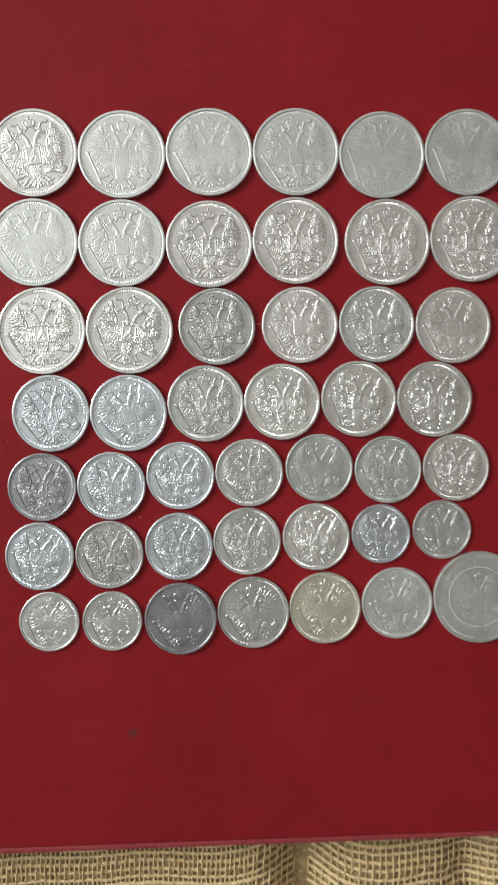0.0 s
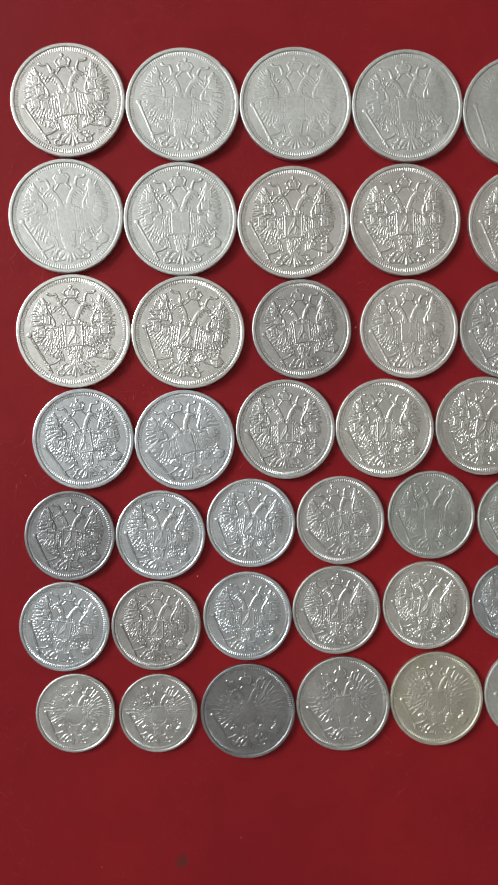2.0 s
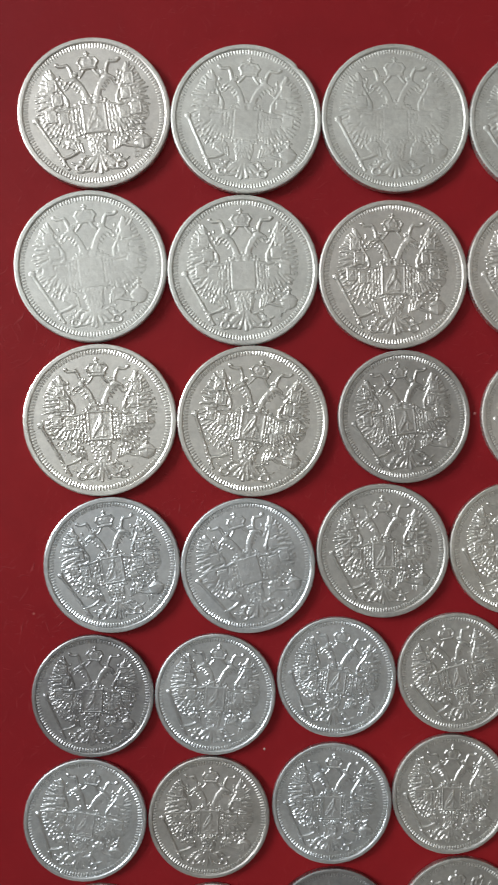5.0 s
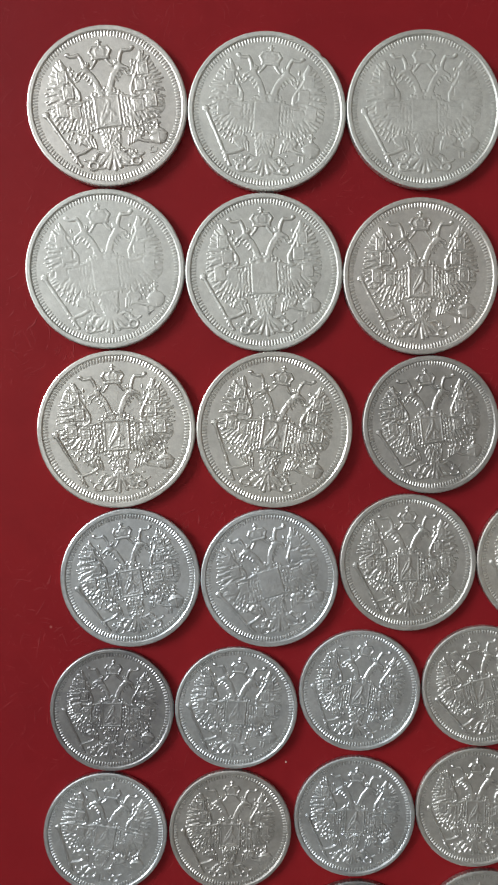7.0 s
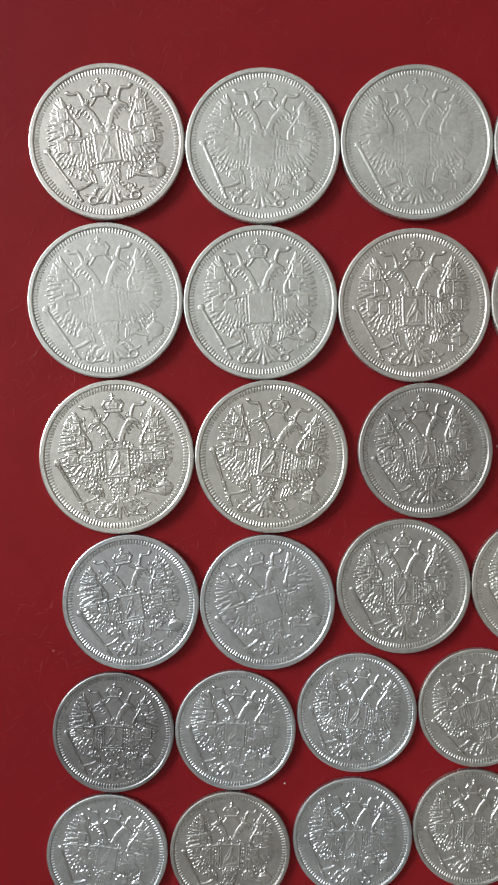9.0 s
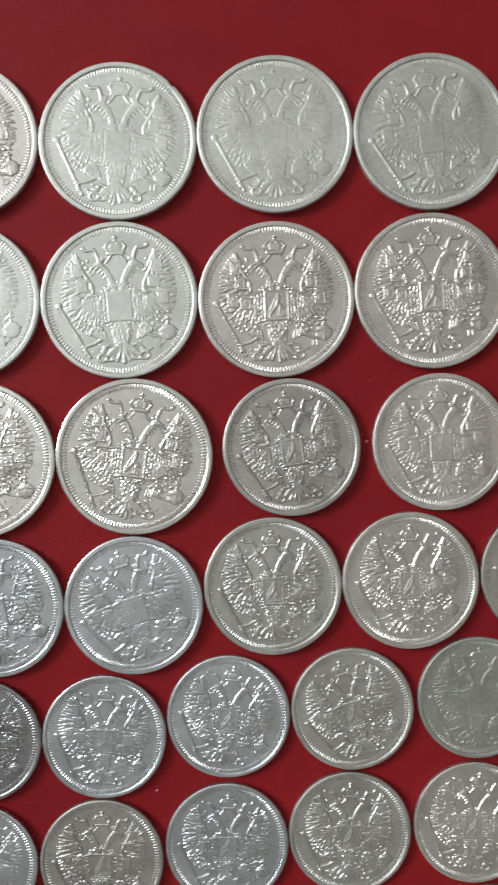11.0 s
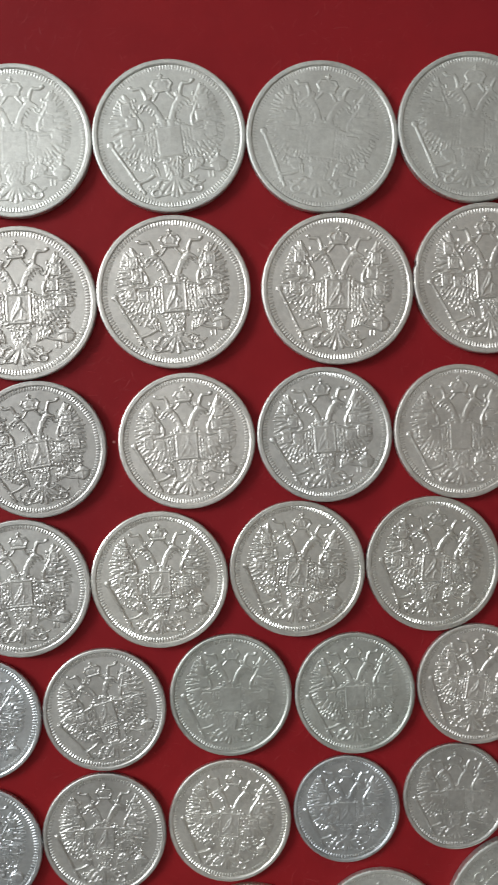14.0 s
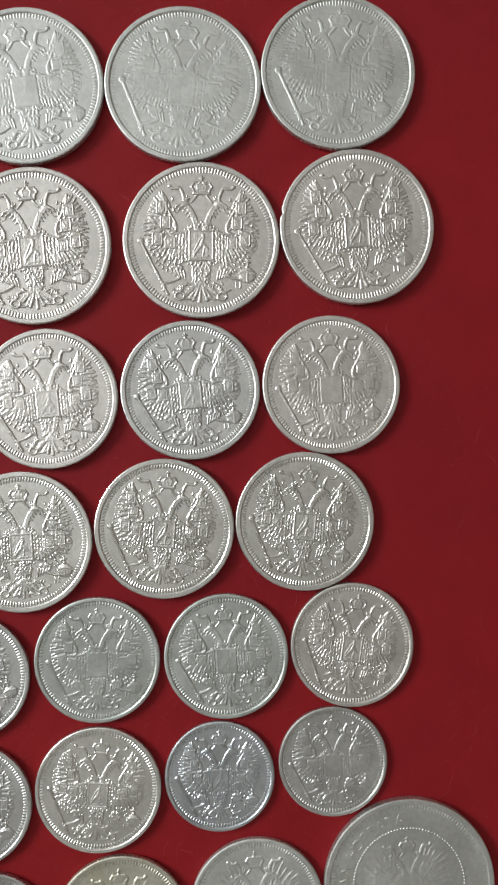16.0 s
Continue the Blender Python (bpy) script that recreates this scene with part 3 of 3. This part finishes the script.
def letter_mesh(ch, size, depth):
    cu = bpy.data.curves.new("letter", "FONT")
    cu.body, cu.size, cu.extrude, cu.align_x, cu.align_y = ch, size, depth, "CENTER", "CENTER"
    cu.resolution_u = 3
    ob = bpy.data.objects.new("letter", cu)
    scene.collection.objects.link(ob)
    bpy.context.view_layer.update()
    me = bpy.data.meshes.new_from_object(ob.evaluated_get(bpy.context.evaluated_depsgraph_get()))
    bpy.data.objects.remove(ob)
    bpy.data.curves.remove(cu)
    return me


# tones: base colour, roughness, tarnish, tarnish colour
TONES = {
    "pale": ((.74, .75, .715), .47, .12, (.55, .57, .53)),
    "warm": ((.78, .76, .72), .40, .18, (.50, .47, .43)),
    "grey": ((.70, .70, .675), .35, .30, (.37, .37, .36)),
    "cool": ((.70, .735, .755), .31, .42, (.38, .42, .46)),
    "bright": ((.84, .835, .79), .27, .10, (.60, .59, .55)),
    "dark": ((.42, .425, .435), .30, .55, (.17, .17, .19)),
    "dim": ((.60, .592, .57), .36, .45, (.30, .295, .28)),
    "gold": ((.74, .72, .61), .40, .55, (.60, .55, .38)),
    "green": ((.64, .665, .63), .40, .45, (.32, .35, .31)),
}
WORDS = {"pale": "pale worn", "warm": "warm grey", "grey": "grey", "cool": "bluish grey", "bright": "bright lustrous", "dark": "dark tarnished", "dim": "dull grey", "gold": "yellow-toned", "green": "greenish grey"}
# diameter in mm, x, y in mm, turn, tone, what wear leaves of the height, faintness, style, mint letters
COINS = [
    (22.0, -55.04, 75.00, 8, 'warm', 0.85, 0.05, 'kop', ' Б'),
    (22.0, -33.01, 74.55, -4, 'pale', 0.45, 0.1, 'kop', ''),
    (22.0, -10.99, 75.14, 1, 'pale', 0.4, 0.25, 'kop', ''),
    (22.0, 11.04, 75.10, 6, 'pale', 0.6, 0.4, 'kop', ''),
    (22.0, 33.05, 74.31, -9, 'pale', 0.4, 0.6, 'kop', ''),
    (22.0, 55.07, 75.00, -6, 'pale', 0.45, 0.4, 'kop', ''),
    (22.0, -55.43, 52.68, 7, 'pale', 0.35, 0.2, 'kop', 'АР'),
    (22.0, -33.41, 52.38, 3, 'pale', 0.6, 0.08, 'kop', 'АР'),
    (22.0, -11.38, 51.98, 1, 'warm', 0.95, 0, 'kop', ''),
    (22.0, 10.64, 52.74, 2, 'warm', 1.1, 0, 'kop', ''),
    (22.0, 34.21, 52.23, -4, 'warm', 0.95, 0, 'kop', ''),
    (22.0, 56.27, 52.91, 0, 'warm', 1.1, 0, 'kop', ''),
    (22.0, -54.00, 30.49, 4, 'bright', 1.2, 0, 'kop', 'ВС'),
    (22.0, -31.94, 30.40, -9, 'bright', 1.2, 0, 'kop', 'ВС'),
    (19.55, -9.76, 31.14, 7, 'dim', 0.95, 0, 'kop', 'НI'),
    (19.55, 11.46, 31.33, 2, 'warm', 0.8, 0.05, 'kop', ''),
    (19.55, 31.31, 31.32, 2, 'grey', 0.85, 0.05, 'kop', ''),
    (19.55, 51.13, 30.84, -1, 'warm', 0.65, 0.2, 'kop', ''),
    (19.55, -52.19, 9.64, 10, 'cool', 1.0, 0, 'kop', ''),
    (19.55, -32.61, 9.45, 16, 'cool', 0.7, 0.2, 'kop', ''),
    (19.55, -12.92, 11.55, 1, 'grey', 1.1, 0, 'kop', ''),
    (19.55, 6.66, 11.76, 0, 'bright', 1.2, 0, 'kop', ''),
    (19.55, 26.44, 12.24, -8, 'bright', 1.2, 0, 'kop', ''),
    (19.55, 46.14, 11.90, -9, 'bright', 1.2, 0, 'kop', ''),
    (17.45, -54.86, -9.12, -2, 'dark', 1.1, 0, 'kop', ''),
    (17.45, -37.32, -9.07, -5, 'cool', 0.85, 0.08, 'kop', ''),
    (17.45, -19.70, -6.79, -8, 'cool', 1.0, 0, 'kop', ''),
    (17.45, -2.06, -6.33, 15, 'grey', 1.1, 0, 'kop', ''),
    (17.45, 16.00, -5.33, -3, 'green', 0.6, 0.35, 'kop', ''),
    (17.45, 33.90, -6.14, 0, 'green', 0.75, 0.2, 'kop', ''),
    (17.45, 51.66, -5.88, -12, 'warm', 1.1, 0, 'kop', ''),
    (17.45, -55.89, -26.75, -10, 'cool', 0.9, 0.05, 'kop', ' Б'),
    (17.45, -38.17, -26.69, -2, 'dim', 1.1, 0, 'kop', ' Б'),
    (17.45, -20.39, -24.99, -3, 'cool', 1.0, 0, 'kop', ''),
    (17.45, -2.86, -24.00, -2, 'grey', 1.1, 0, 'kop', ''),
    (17.45, 15.01, -23.23, -8, 'bright', 1.2, 0, 'kop', ''),
    (15.4, 31.90, -22.78, -3, 'cool', 0.9, 0.1, 'kop', ''),
    (15.4, 47.88, -22.01, -2, 'grey', 0.7, 0.2, 'kop', ''),
    (15.4, -53.84, -43.65, -4, 'grey', 0.85, 0.2, 'fin', ''),
    (15.4, -37.80, -43.89, 0, 'grey', 0.85, 0.2, 'fin', ''),
    (18.6, -20.28, -43.63, 4, 'dark', 0.7, 0.3, 'fin', ''),
    (18.6, -1.52, -42.46, 5, 'grey', 0.85, 0.2, 'fin', ''),
    (18.6, 17.10, -41.75, 0, 'gold', 0.85, 0.2, 'fin', ''),
    (18.6, 35.94, -40.94, 0, 'pale', 0.7, 0.25, 'fin', ''),
    (24.05, 57.41, -39.83, 0, 'pale', 0.5, 0.45, 'ring', 'NAULASTA SELVÄÄ HOPEATA'),
]
SIZE_WORDS = {22.0: "large", 19.55: "medium", 17.45: "small", 15.4: "tiny", 18.6: "medium", 24.05: "largest"}
THICK_MM = {24.05: 1.25, 22.0: 1.15, 19.55: 1.05, 18.6: 0.95, 17.45: 0.9, 15.4: 0.7}
# struck-in rims: place of the coin and the nick's direction
NICKS = {(-33.01, 74.55): radians(49), (56.27, 52.91): radians(167)}
GROUP = "silver coins laid out in rows"


def make_coin(k, dia, cx, cy, turn, tone, keep, fade, style, letters):
    rg = np.random.default_rng(100 + k)
    rad, thick = dia / 2000, THICK_MM[dia] / 1000
    wear_word = "crisp raised emblem" if keep > .9 else "softly worn emblem" if keep > .5 else "emblem almost smooth"
    coin = tagged(new("coin"), f"{SIZE_WORDS[dia]} {WORDS[tone]} silver coin, {wear_word}, on red leather", "coin", GROUP)
    coin.matrix_basis = pose(cx / 1000, cy / 1000, 0.00003, rg.normal() * .12, rg.normal() * .12, turn)
    t, ro, pa, dk = TONES[tone]
    j = 1 + rg.uniform(-.05, .05)
    mat = silver("silver_" + tone, tuple(c * j for c in t), ro + .05 + rg.uniform(-.02, .03), pa, dk, k + 1)
    rim, drop = rad * (.074 if 19 < dia < 20 else .066), 0.00022
    z0 = thick - drop
    part_arrays("body", *coin_body(rad, thick, rim, drop, int(rad * 11500), rg, NICKS.get((cx, cy))), mat, coin, smooth=False)
    part_arrays("beaded_border", *beads(rad * .915 - rim, rad * .999 - rim, int(2 * math.pi * rad * .9 / (0.00043 if dia > 21 else 0.00040)), z0, 0.00014 * (.7 + .3 * min(1, keep)), min(.8, fade * .8), rg), mat, coin)
    n = int(2 * .88 * rad / (0.000094 if dia > 18 else 0.000080))
    if style == "ring":
        R = Relief(n, .88, .66)
    else:
        R = Relief(n, .88, (.95 if style == "fin" else .98) - max(0, rim / rad - .07))
    emblem(R, rg, "fin" if style == "ring" else style)
    if style == "ring":
        worn(R, rg, keep, fade)
        for q in range(110):
            a = 2 * math.pi * q / 110
            R.oval(RING, .985 * math.cos(a), .985 * math.sin(a), .022, .022, .7)
    elif not letters:
        for lx, ly in ((-.32, -.67), (.49, -.585)):
            R.cap(MARK, lx - .035, ly - .03, lx - .035, ly + .04, .012, .010, .38)
            R.cap(MARK, lx + .02, ly - .03, lx + .02, ly + .04, .012, .010, .38)
    if style != "ring":
        worn(R, rg, keep, fade)
    relief_parts(R, coin, rad, z0, 0.00029 * (dia / 22) ** .5 * (.14 + .86 * min(1, keep)), mat)
    if letters and style != "ring":
        for ch, (lx, ly) in zip(letters, ((-.315, -.66), (.495, -.585))):
            if ch != " ":
                me = letter_mesh(ch, rad * .19, 0.00006)
                me.materials.append(mat)
                ob = new("letter", me)
                ob.parent = coin
                ob.location = (lx * rad, ly * rad, z0 + 0.00003)
    if style == "ring":
        for i, ch in enumerate(letters):
            if ch != " ":
                me = letter_mesh(ch, rad * .175, 0.00009)
                me.materials.append(mat)
                ob = new("letter", me)
                ob.parent = coin
                q = radians(95) + (len(letters) - 1 - i) * radians(8.7)
                ob.matrix_basis = Matrix.Translation((rad * .755 * math.cos(q), rad * .755 * math.sin(q), z0 + 0.00002)) @ Matrix.Rotation(q - math.pi / 2, 4, "Z")
    return coin


for k, row in enumerate(COINS):
    make_coin(k, *row)
